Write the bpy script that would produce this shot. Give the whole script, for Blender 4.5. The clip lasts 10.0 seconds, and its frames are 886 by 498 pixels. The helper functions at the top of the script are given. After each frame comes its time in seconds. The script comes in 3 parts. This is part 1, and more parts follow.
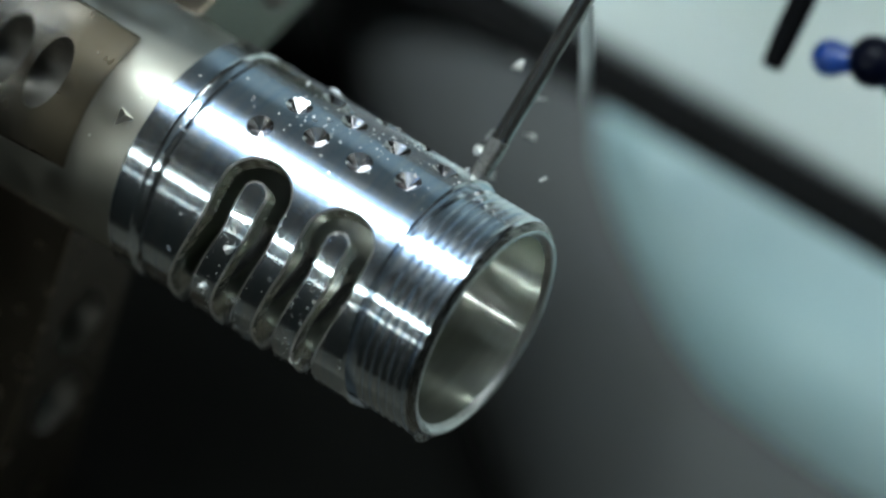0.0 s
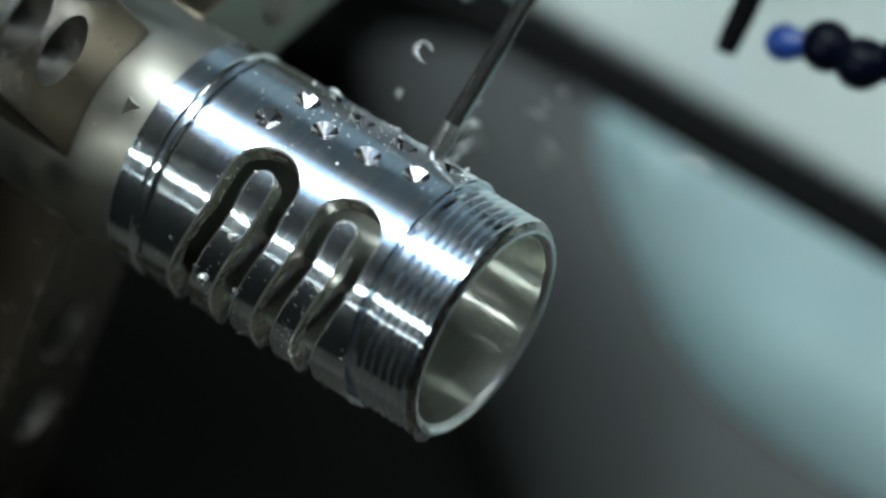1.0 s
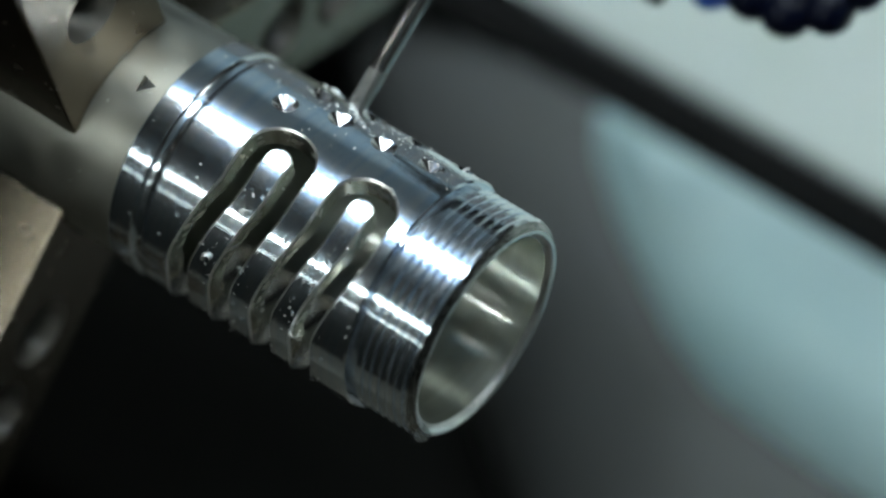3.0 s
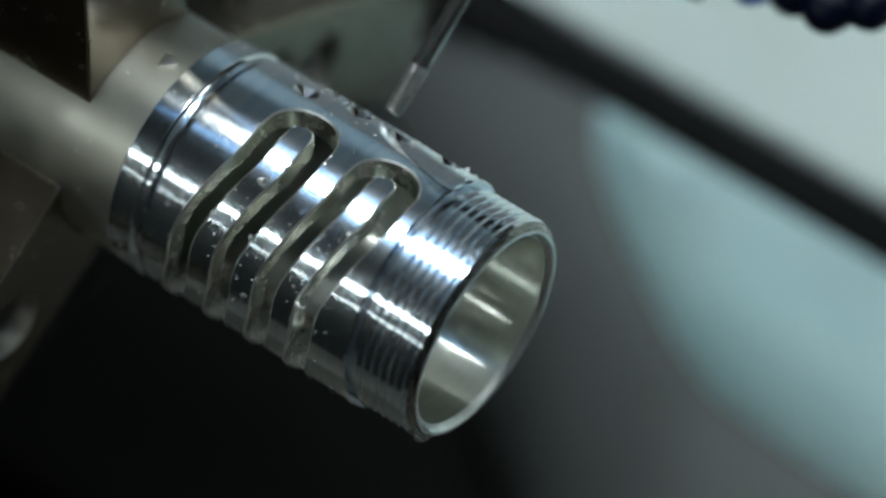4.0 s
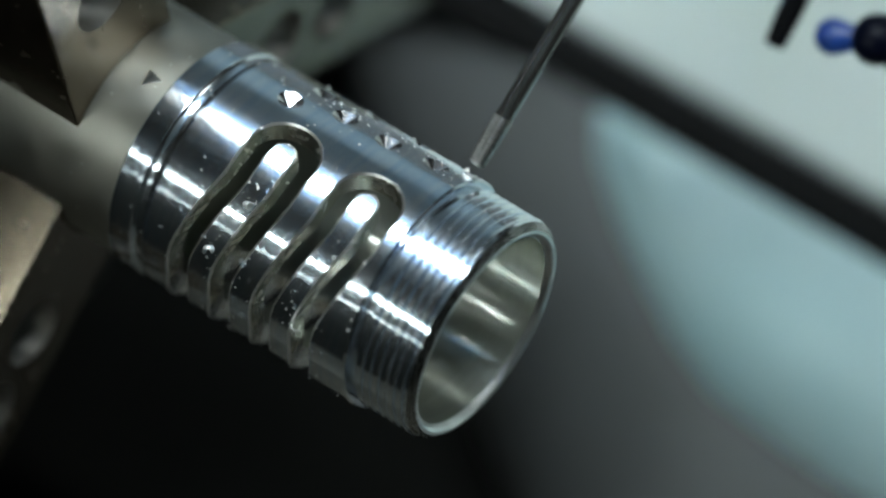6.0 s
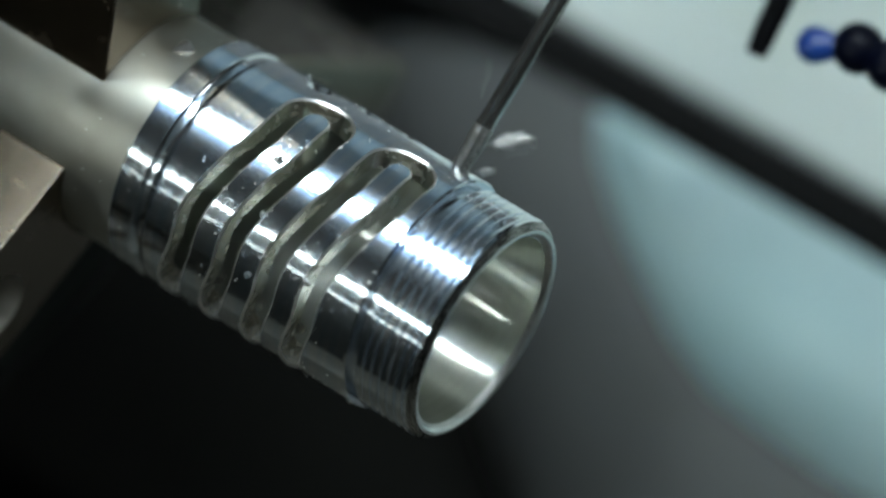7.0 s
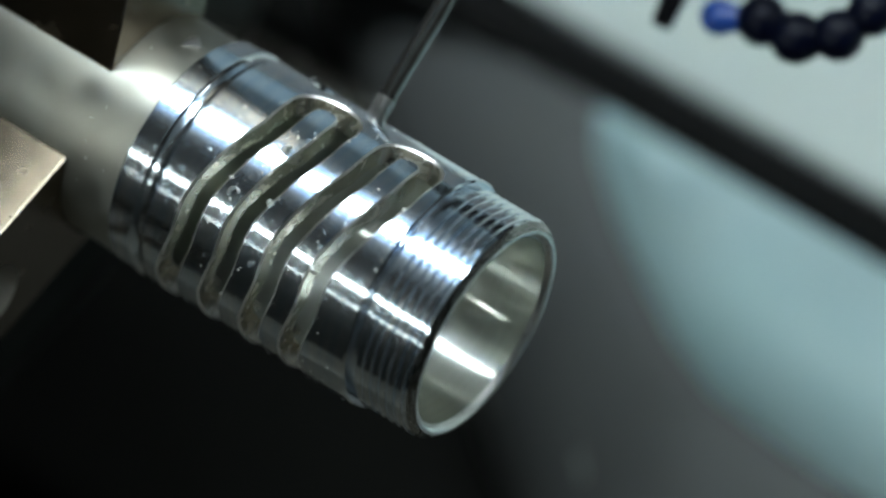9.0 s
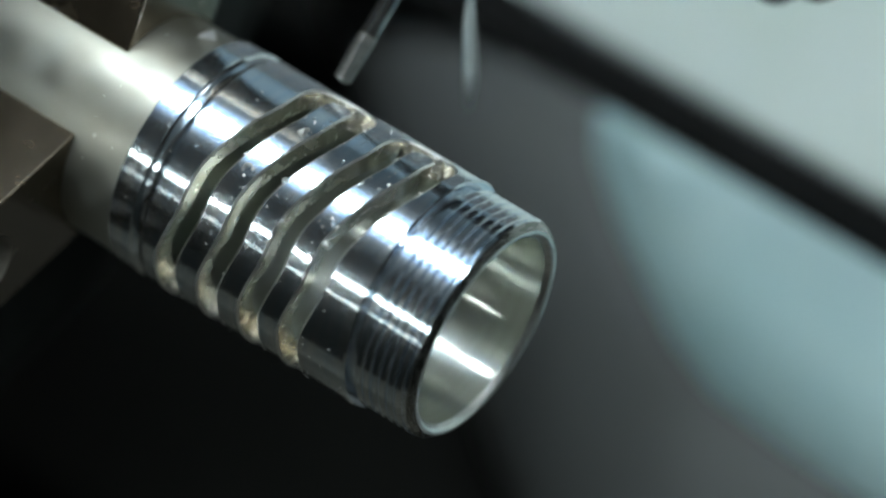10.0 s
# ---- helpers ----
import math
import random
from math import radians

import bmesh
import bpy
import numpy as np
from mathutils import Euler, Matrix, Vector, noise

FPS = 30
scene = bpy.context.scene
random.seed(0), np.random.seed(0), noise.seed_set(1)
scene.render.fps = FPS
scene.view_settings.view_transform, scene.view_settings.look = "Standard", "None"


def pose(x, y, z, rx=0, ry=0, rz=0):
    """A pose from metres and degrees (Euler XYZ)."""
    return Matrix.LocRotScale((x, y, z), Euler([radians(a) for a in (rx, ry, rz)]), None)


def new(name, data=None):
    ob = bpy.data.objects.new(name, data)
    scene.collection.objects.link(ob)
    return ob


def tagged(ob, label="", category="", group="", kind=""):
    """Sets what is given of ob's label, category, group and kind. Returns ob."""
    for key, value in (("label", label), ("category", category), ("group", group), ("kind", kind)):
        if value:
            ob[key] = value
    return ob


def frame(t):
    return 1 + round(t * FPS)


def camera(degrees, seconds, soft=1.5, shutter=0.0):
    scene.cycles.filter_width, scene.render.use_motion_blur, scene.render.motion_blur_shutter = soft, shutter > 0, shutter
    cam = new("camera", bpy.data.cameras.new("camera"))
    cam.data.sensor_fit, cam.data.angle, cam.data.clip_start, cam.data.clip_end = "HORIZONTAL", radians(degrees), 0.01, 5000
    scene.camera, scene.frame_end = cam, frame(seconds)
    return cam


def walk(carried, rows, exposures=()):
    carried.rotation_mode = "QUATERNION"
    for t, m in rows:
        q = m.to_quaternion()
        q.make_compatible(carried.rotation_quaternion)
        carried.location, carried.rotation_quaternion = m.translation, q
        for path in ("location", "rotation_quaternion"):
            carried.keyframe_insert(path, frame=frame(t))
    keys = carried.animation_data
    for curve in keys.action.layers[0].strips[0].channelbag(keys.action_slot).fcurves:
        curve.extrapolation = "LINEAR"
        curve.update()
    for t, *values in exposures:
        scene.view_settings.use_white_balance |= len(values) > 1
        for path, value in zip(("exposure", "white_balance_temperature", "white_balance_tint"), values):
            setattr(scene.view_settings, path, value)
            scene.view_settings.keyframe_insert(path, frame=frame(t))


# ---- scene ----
# The camera stands still, looking down into a slant-bed lathe through a long lens.
cam = camera(10.0, 10.0, soft=2.5, shutter=0.3)
CAM = pose(0.0235, -0.6725, 1.9703, 37.59, 0, 0)
cam.data.dof.use_dof = True
cam.data.dof.focus_distance = 1.082
cam.data.dof.aperture_fstop = 3.9
walk(cam, [(0.0, CAM), (10.0, CAM)])


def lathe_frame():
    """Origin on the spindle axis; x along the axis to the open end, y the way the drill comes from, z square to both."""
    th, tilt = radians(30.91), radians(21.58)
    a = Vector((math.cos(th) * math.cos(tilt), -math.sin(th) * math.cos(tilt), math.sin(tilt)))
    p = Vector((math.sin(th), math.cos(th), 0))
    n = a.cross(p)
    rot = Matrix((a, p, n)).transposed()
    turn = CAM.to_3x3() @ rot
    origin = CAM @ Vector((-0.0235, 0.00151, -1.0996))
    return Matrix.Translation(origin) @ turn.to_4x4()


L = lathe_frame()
MM = 0.001

# ---- world and light ----
world = bpy.data.worlds.new("world")
scene.world = world
world.use_nodes = True
world.node_tree.nodes["Background"].inputs[0].default_value = (0.55, 0.75, 0.8, 1)
world.node_tree.nodes["Background"].inputs[1].default_value = 0.004
scene.view_settings.exposure = -0.1


# ---- materials ----
def material(name, colour, rough=0.5, metal=0.0, spread=0.15, scale=60.0, stretch=(1, 1, 1), bump=0.1, rough_spread=0.1, second=None, emit=None):
    m = bpy.data.materials.new(name)
    m.use_nodes = True
    nt = m.node_tree
    b = nt.nodes["Principled BSDF"]
    tc = nt.nodes.new("ShaderNodeTexCoord")
    mp = nt.nodes.new("ShaderNodeMapping")
    mp.inputs["Scale"].default_value = stretch
    nt.links.new(tc.outputs["Object"], mp.inputs[0])
    fine, large = nt.nodes.new("ShaderNodeTexNoise"), nt.nodes.new("ShaderNodeTexNoise")
    fine.inputs["Scale"].default_value, fine.inputs["Detail"].default_value = scale * 9, 4
    large.inputs["Scale"].default_value, large.inputs["Detail"].default_value = scale, 5
    for n in (fine, large):
        nt.links.new(mp.outputs[0], n.inputs["Vector"])
    mix = nt.nodes.new("ShaderNodeMix")
    mix.data_type = "RGBA"
    dark = second or tuple(c * (1 - spread) for c in colour)
    mix.inputs[6].default_value, mix.inputs[7].default_value = (*dark, 1), (*colour, 1)
    ramp = nt.nodes.new("ShaderNodeMapRange")
    ramp.inputs[1].default_value, ramp.inputs[2].default_value = 0.35, 0.65
    nt.links.new(large.outputs[0], ramp.inputs[0])
    nt.links.new(ramp.outputs[0], mix.inputs[0])
    nt.links.new(mix.outputs[2], b.inputs["Base Color"])
    rr = nt.nodes.new("ShaderNodeMapRange")
    rr.inputs[1].default_value, rr.inputs[2].default_value = 0.3, 0.7
    rr.inputs[3].default_value, rr.inputs[4].default_value = max(0.02, rough - rough_spread), min(1, rough + rough_spread)
    nt.links.new(fine.outputs[0], rr.inputs[0])
    nt.links.new(rr.outputs[0], b.inputs["Roughness"])
    b.inputs["Metallic"].default_value = metal
    if bump:
        bp = nt.nodes.new("ShaderNodeBump")
        bp.inputs["Strength"].default_value, bp.inputs["Distance"].default_value = bump, 0.0003
        nt.links.new(fine.outputs[0], bp.inputs["Height"])
        nt.links.new(bp.outputs[0], b.inputs["Normal"])
    if emit:
        b.inputs["Emission Color"].default_value, b.inputs["Emission Strength"].default_value = (*colour, 1), emit
    return m


def two_lobes(m, rough, share):
    """Adds a second, duller lobe to a turned metal: fine tool marks over a bright skin."""
    nt = m.node_tree
    b = nt.nodes["Principled BSDF"]
    out = nt.nodes["Material Output"]
    d = nt.nodes.new("ShaderNodeBsdfPrincipled")
    d.inputs["Metallic"].default_value, d.inputs["Roughness"].default_value = 1.0, rough
    nt.links.new(b.inputs["Base Color"].links[0].from_socket, d.inputs["Base Color"])
    mix = nt.nodes.new("ShaderNodeMixShader")
    mix.inputs[0].default_value = share
    nt.links.new(b.outputs[0], mix.inputs[1])
    nt.links.new(d.outputs[0], mix.inputs[2])
    nt.links.new(mix.outputs[0], out.inputs["Surface"])
    return m


def water_material(name):
    m = bpy.data.materials.new(name)
    m.use_nodes = True
    b = m.node_tree.nodes["Principled BSDF"]
    b.inputs["Base Color"].default_value = (0.9, 0.95, 0.95, 1)
    b.inputs["Roughness"].default_value, b.inputs["IOR"].default_value = 0.05, 1.33
    b.inputs["Transmission Weight"].default_value = 0.92
    return m


# the bluish second tone paints the blue fringes of the highlights
TURNED = two_lobes(material("turned_aluminium", (0.80, 0.82, 0.84), 0.08, 1.0, 0.22, 60, (9, 0.8, 0.8), 0.10, 0.07, (0.63, 0.72, 0.81)), 0.27, 0.19)
# the golden second tone imitates warm reflections in the slots
MILLED = material("milled_aluminium", (0.93, 0.93, 0.91), 0.25, 1.0, 0.14, 35, (1, 1, 1), 0.0, 0.06, (0.79, 0.73, 0.60))
BRIM = material("broken_edge_aluminium", (0.90, 0.89, 0.87), 0.34, 1.0, 0.2, 160, (1, 1, 1), 0.06, 0.08)
BORED = two_lobes(material("bored_aluminium", (0.64, 0.66, 0.605), 0.12, 1.0, 0.10, 60, (10, 0.5, 0.5), 0.05, 0.05), 0.42, 0.48)
STOCK = material("matte_stock", (0.41, 0.435, 0.405), 0.45, 1.0, 0.3, 14, (1, 1, 1), 0.15, 0.1, (0.37, 0.355, 0.305))
JAW = material("jaw_steel", (0.25, 0.205, 0.155), 0.25, 1.0, 0.08, 18, (1, 1, 1), 0.03, 0.03)
HOLE = material("counterbore_steel", (0.28, 0.26, 0.23), 0.45, 0.7, 0.4, 80)
DRILL = material("coated_carbide", (0.38, 0.375, 0.36), 0.15, 0.95, 0.3, 200, (1, 1, 1), 0.0, 0.04)
TIP = material("bright_carbide", (0.34, 0.335, 0.32), 0.32, 0.9, 0.3, 300)
BLUE = material("blue_hose_plastic", (0.012, 0.06, 0.30), 0.35, 0.0, 0.3, 60)
NAVY = material("navy_hose_plastic", (0.001, 0.002, 0.009), 0.4, 0.0, 0.3, 60)
PIT = material("pit_aluminium", (0.80, 0.77, 0.78), 0.18, 1.0, 0.3, 120, (1, 1, 1), 0.0, 0.03)
BLACK = material("black_plastic", (0.003, 0.003, 0.004), 0.5, 0.0, 0.3, 60, bump=0.05)
# lit, reflecting area of the grey sheet, put into a teal colour
TEAL = material("teal_lit_sheet", (0.40, 0.53, 0.54), 0.45, 0.0, 0.25, 14, second=(0.31, 0.46, 0.475), bump=0.04)
PALE = material("pale_enamel", (0.555, 0.605, 0.585), 0.5, 0.0, 0.2, 9, second=(0.43, 0.52, 0.465), bump=0.04)
# darker copy of the turned metal: the chamfer's dark reflection as colour
RIM = material("shaded_rim", (0.30, 0.30, 0.285), 0.26, 1.0, 0.15, 40, (9, 0.8, 0.8), 0.0, 0.05)
GREY = material("oiled_grey_steel", (0.125, 0.13, 0.13), 0.45, 0.2, 0.4, 5, bump=0.05)
DARK = material("dark_enamel", (0.02, 0.022, 0.02), 0.55, 0.0, 0.4, 8, bump=0.05)
# near-black: the shade beside the chuck is put into this colour
UNLIT = material("unlit_depth_black", (0.0062, 0.0062, 0.0052), 0.6, 0.0, 0.4, 8)
RUBBER = material("wiper_rubber", (0.004, 0.004, 0.004), 0.6, 0.0, 0.3, 30)
CHIP = material("bright_swarf", (0.92, 0.92, 0.89), 0.38, 0.6, 0.2, 300, bump=0.2)
LAMP = material("lamp_diffuser", (0.84, 0.955, 0.965), 0.4, emit=32.5, bump=0)
STRIP = material("strip_diffuser", (0.88, 1.0, 0.98), 0.4, emit=32.5, bump=0)
PAN = material("swarf_pan", (0.22, 0.21, 0.18), 0.45, 0.6, 0.6, 40, bump=0.4)
BACK = material("blue_grey_enamel", (0.38, 0.49, 0.55), 0.5, 0.0, 0.25, 6, bump=0.04)
# glow of the added fill lamp
SIDE = material("side_fill_diffuser", (0.86, 0.98, 1.0), 0.4, emit=11.0, bump=0)
SHADE = material("blue_shade_enamel", (0.25, 0.46, 0.78), 0.5, 0.0, 0.2, 20, bump=0)
DIM = material("dim_diffuser", (0.9, 1.0, 0.97), 0.4, emit=9.0, bump=0)
for m, level in ((RUBBER, 0.08), (BLACK, 0.08), (DARK, 0.3), (NAVY, 0.12), (UNLIT, 0.1), (GREY, 0.25)):
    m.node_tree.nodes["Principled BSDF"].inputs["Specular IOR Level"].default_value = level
WATER = water_material("coolant")
SPRAY = water_material("milky_coolant")
SPRAY.node_tree.nodes["Principled BSDF"].inputs["Roughness"].default_value = 0.45
SPRAY.node_tree.nodes["Principled BSDF"].inputs["Transmission Weight"].default_value = 0.7


# ---- mesh helpers ----
def part(name, bm, mat, parent=None, label="", m=None, smooth=False):
    me = bpy.data.meshes.new(name)
    bmesh.ops.recalc_face_normals(bm, faces=bm.faces)
    bm.to_mesh(me)
    bm.free()
    for f in me.polygons:
        f.use_smooth = smooth
    me.materials.append(mat)
    ob = new(name, me)
    if parent:
        ob.parent = parent
    if m is not None:
        ob.matrix_basis = m
    if label:
        ob["label"] = label
    return ob


def raw(name, verts, faces, mat, parent=None, normals=None, label="", m=None):
    me = bpy.data.meshes.new(name)
    if normals is not None:
        # normals: one for each vertex, or for each face one tuple of its corners'; faces are wound to suit
        corners = len(normals[0]) == 4
        wound, split = [], []
        for k, f in enumerate(faces):
            a, b, c = (Vector(verts[i]) for i in f[:3])
            own = list(normals[k]) if corners else [normals[i] for i in f]
            g, s = (b - a).cross(c - a), sum((Vector(v) for v in own), Vector())
            if g.dot(s) < 0:
                f, own = tuple(reversed(f)), own[::-1]
            wound.append(tuple(f))
            split += [tuple(v) for v in own]
        faces = wound
    me.from_pydata([tuple(v) for v in verts], [], faces)
    me.materials.append(mat)
    for f in me.polygons:
        f.use_smooth = True
    if normals is not None:
        me.normals_split_custom_set(split)
    ob = new(name, me)
    if parent:
        ob.parent = parent
    if m is not None:
        ob.matrix_basis = m
    if label:
        ob["label"] = label
    return ob


def block(sx, sy, sz, bevel=0.0, segments=2):
    bm = bmesh.new()
    bmesh.ops.create_cube(bm, size=1, matrix=Matrix.Diagonal((sx, sy, sz, 1)))
    if bevel:
        bmesh.ops.bevel(bm, geom=bm.edges[:], offset=bevel, segments=segments, affect="EDGES", profile=0.5)
    return bm


def turned(profile, steps=96, close=False):
    """Surface of revolution about x: profile is (x, r) in metres; each face keeps its own normals, so corners stay sharp."""
    verts, faces, normals = [], [], []
    step = 2 * math.pi / steps
    for x, r in profile:
        verts += [(x, r * math.sin(i * step), r * math.cos(i * step)) for i in range(steps)]
    for e, ((x0, r0), (x1, r1)) in enumerate(zip(profile, profile[1:])):
        d = Vector((x1 - x0, r1 - r0))
        nx, nr = -d.y / d.length, d.x / d.length
        base = e * steps
        for i in range(steps):
            j = (i + 1) % steps
            faces.append((base + i, base + j, base + steps + j, base + steps + i))
            a, b = ((nx, nr * math.sin(w * step), nr * math.cos(w * step)) for w in (i, i + 1))
            normals.append((a, b, b, a))
    return verts, faces, normals


# ---- the turned tube ----
R, BORE = 28.0, 22.9
S0, S1 = -29.5, 23.2


def shift(deg):
    """How far the slot legs have crept along the axis at an angle below the bends."""
    for (a0, v0), (a1, v1) in zip(BENDS, BENDS[1:]):
        if a0 >= deg >= a1:
            return v0 + (v1 - v0) * (a0 - deg) / (a0 - a1)
    return BENDS[-1][1]


BENDS = ((180, 0), (-18, 0), (-24, -0.5), (-62, -5.4), (-70, -5.9), (-86, -5.9), (-92, -6.4), (-112, -8.8), (-118, -9.2), (-180, -9.2))


def slot_outline(mid, reach, width, low):
    """A hairpin slot: two legs joined by a half ring, in the plane of (axial mm, angle) laid flat at the tube's radius."""
    k = R * math.pi / 180
    angles = [low + (0 - low) * i / 70 for i in range(71)]
    out, inn = reach + width / 2, reach - width / 2
    cap = [(-math.cos(a) * width / 2, -math.sin(a) * width / 2) for a in [math.pi * i / 12 for i in range(1, 12)]]
    pts = [(mid - out + shift(a), a * k) for a in angles]
    pts += [(mid - out * math.cos(a), out * math.sin(a)) for a in [math.pi * i / 28 for i in range(1, 28)]]
    pts += [(mid + out + shift(a), a * k) for a in reversed(angles)]
    pts += [(mid + reach + shift(low) - x, low * k + y) for x, y in cap]
    pts += [(mid + inn + shift(a), a * k) for a in angles]
    pts += [(mid + inn * math.cos(a), inn * math.sin(a)) for a in [math.pi * i / 20 for i in range(1, 20)]]
    pts += [(mid - inn + shift(a), a * k) for a in reversed(angles)]
    pts += [(mid - reach + shift(low) - x, low * k + y) for x, y in cap]
    return pts


def inside(pt, loop):
    x, y = pt
    hit = False
    for (x0, y0), (x1, y1) in zip(loop, loop[1:] + loop[:1]):
        if (y0 > y) != (y1 > y) and x < x0 + (y - y0) / (y1 - y0) * (x1 - x0):
            hit = not hit
    return hit


def pit_places():
    k = R * math.pi / 180
    rows = [(-18.4, 28.3, 0), (-7.0, 38.6, 0), (4.5, 38.9, 0), (15.7, 43.8, 0)]
    for j in range(5):
        for i, (s, a, _) in enumerate(rows):
            yield s + 2.65 * j, (a + 21.5 * j) * k


def build_tube():
    from mathutils.geometry import delaunay_2d_cdt
    k = R * math.pi / 180
    top = math.pi * R
    slots = [slot_outline(-9.9, 5.7, 5.1, -164), slot_outline(12.4, 5.4, 5.0, -164)]
    chamfer = 0.45
    pits = [(s, y) for s, y in pit_places() if s < S1 - 3.4]
    rings = [[(s + 3.0 * math.cos(2 * math.pi * i / 28), y + 3.0 * math.sin(2 * math.pi * i / 28)) for i in range(28)] for s, y in pits]

    def normals_of(loop):
        res = []
        for i in range(len(loop)):
            a, b = Vector(loop[i - 1]), Vector(loop[(i + 1) % len(loop)])
            d = (b - a).normalized()
            res.append(Vector((d.y, -d.x)))
        area = sum(p[0] * q[1] - q[0] * p[1] for p, q in zip(loop, loop[1:] + loop[:1]))
        return res if area > 0 else [-v for v in res]

    wide = [[(p[0] + n.x * chamfer, p[1] + n.y * chamfer) for p, n in zip(lp, normals_of(lp))] for lp in slots]

    def sheet(loops, radius, sign):
        pts, edges = [], []
        for lp in loops:
            b = len(pts)
            pts += [Vector(p) for p in lp]
            edges += [(b + i, b + (i + 1) % len(lp)) for i in range(len(lp))]
        for i in range(145):
            y = -top + 2 * top * i / 144
            for j in range(15):
                s = S0 + (S1 - S0) * j / 14
                pts.append(Vector((s, y)))
        co, _, fc, *_ = delaunay_2d_cdt(pts, edges, [], 0, 1e-5)
        keep = []
        for f in fc:
            c = sum((co[i] for i in f), Vector((0, 0))) / len(f)
            if not any(inside(c, lp) for lp in loops):
                keep.append(tuple(f) if sign > 0 else tuple(reversed(f)))
        vs = [(p.x * MM, radius * MM * math.sin(p.y / R), radius * MM * math.cos(p.y / R)) for p in co]
        ns = [(0, sign * math.sin(p.y / R), sign * math.cos(p.y / R)) for p in co]
        return vs, keep, ns

    tube = tagged(new("machined_tube"), "bright turned aluminium tube with hairpin slots, conical pits, threaded end", "machined part")
    v, f, n = sheet(wide + rings, R, 1)
    raw("slotted_wall", v, f, TURNED, tube, n)
    v, f, n = sheet(slots, BORE, -1)
    raw("bore", v, f, BORED, tube, n, "mirror-bright bored inside")
    # walls of the slots, with a broken edge
    for lp, wd in zip(slots, wide):
        nm = normals_of(lp)
        m = len(lp)
        strips = ((wd, R, lp, R - chamfer, 0.9, "slot_brim", BRIM, "bright broken edge"), (lp, R - chamfer, lp, BORE, 0.0, "slot", MILLED, "milled slot wall, golden reflections put into its colour"))
        for la, ra, lb, rb, lift, name, mat, label in strips:
            vs, fs, ns, b = [], [], [], 0
            for i in range(m):
                for (x, y), r in ((la[i], ra), (lb[i], rb)):
                    a = y / R
                    vs.append((x * MM, r * MM * math.sin(a), r * MM * math.cos(a)))
                    q = -nm[i]
                    w = Vector((q.x, q.y * math.cos(a) + lift * math.sin(a), -q.y * math.sin(a) + lift * math.cos(a)))
                    ns.append(w.normalized())
            for i in range(m):
                j = (i + 1) % m
                fs.append((b + 2 * i, b + 2 * j, b + 2 * j + 1, b + 2 * i + 1))
            raw(name, vs, fs, mat, tube, ns, label)
    # conical pits
    for s, y in pits:
        vs, fs, ns = [], [], []
        for i in range(28):
            a = 2 * math.pi * i / 28
            for q, dep in ((3.0, 0.0), (0.3, 1.95)):
                ang = (y + q * math.sin(a)) / R
                r = R - dep
                vs.append(((s + q * math.cos(a)) * MM, r * MM * math.sin(ang), r * MM * math.cos(ang)))
                up = Vector((0, math.sin(y / R), math.cos(y / R)))
                side = Vector((math.cos(a), math.sin(a) * math.cos(y / R), -math.sin(a) * math.sin(y / R)))
                ns.append((up * 0.81 - side * 0.585).normalized())
        for i in range(28):
            j = (i + 1) % 28
            fs.append((2 * i, 2 * j, 2 * j + 1, 2 * i + 1))
        fs.append(tuple(2 * i + 1 for i in range(28)))
        raw("conical_pit", vs, fs, PIT, tube, ns)
    # collar with its groove, thread, end face
    prof = [(-41.0, 26.0), (-41.0, 27.5), (-40.5, R), (-35.0, R)] + [(-32.9 + 1.95 * math.sin(radians(q)), R + 0.3 - 1.05 * math.cos(radians(q))) for q in range(-72, 73, 12)] + [(-30.8, R), (S0, R)]
    add_raw("collar", turned([(x * MM, r * MM) for x, r in prof], 180), TURNED, tube)
    prof = [(S1, R), (23.6, R), (24.1, 27.6), (24.3, 25.3), (25.9, 25.2), (26.05, 26.2)]
    x = 26.0
    for i in range(6):
        prof += [(x + 0.26, 26.75), (x + 0.36, 26.88), (x + 1.70, 26.88), (x + 1.80, 26.75), (x + 2.06, 26.15)]
        x += 2.12
    prof += [(38.85, 26.6), (39.6, 26.5)]
    add_raw("threaded_end", turned([(x * MM, r * MM) for x, r in prof], 180), TURNED, tube, label="threaded end with bright crests")
    # outer chamfer, coloured dark where it would mirror the dark cabin
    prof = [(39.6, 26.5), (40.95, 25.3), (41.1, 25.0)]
    add_raw("rim", turned([(x * MM, r * MM) for x, r in prof], 180), RIM, tube, label="dull chamfered rim, its dark reflection put into the colour")
    prof = [(41.1, 25.0), (41.1, 24.25), (40.7, 23.65), (39.8, BORE + 0.2), (39.8, BORE)]
    add_raw("rim_face", turned([(x * MM, r * MM) for x, r in prof], 180), BRIM, tube, label="narrow bright end face")
    add_raw("bore_mouth", turned([(39.8 * MM, BORE * MM), (S1 * MM, BORE * MM)], 180), BORED, tube)
    add_raw("bore_end", turned([(S0 * MM, BORE * MM), (-48 * MM, BORE * MM), (-48 * MM, 0.0001)], 180), BORED, tube)
    add_raw("stock", turned([(-120 * MM, 27.0 * MM), (-41.0 * MM, 27.0 * MM), (-41.0 * MM, 26.0 * MM)], 180), STOCK, tube, label="matte unmachined grey-gold stock")
    return tube


def add_raw(name, vfn, mat, parent, label=""):
    return raw(name, vfn[0], vfn[1], mat, parent, vfn[2], label)


def add_turned(name, prof, mat, parent, label="", steps=180):
    v, f, n = turned([(x * MM, r * MM) for x, r in prof], steps)
    return raw(name, v, f, mat, parent, n, label)


tube = build_tube()


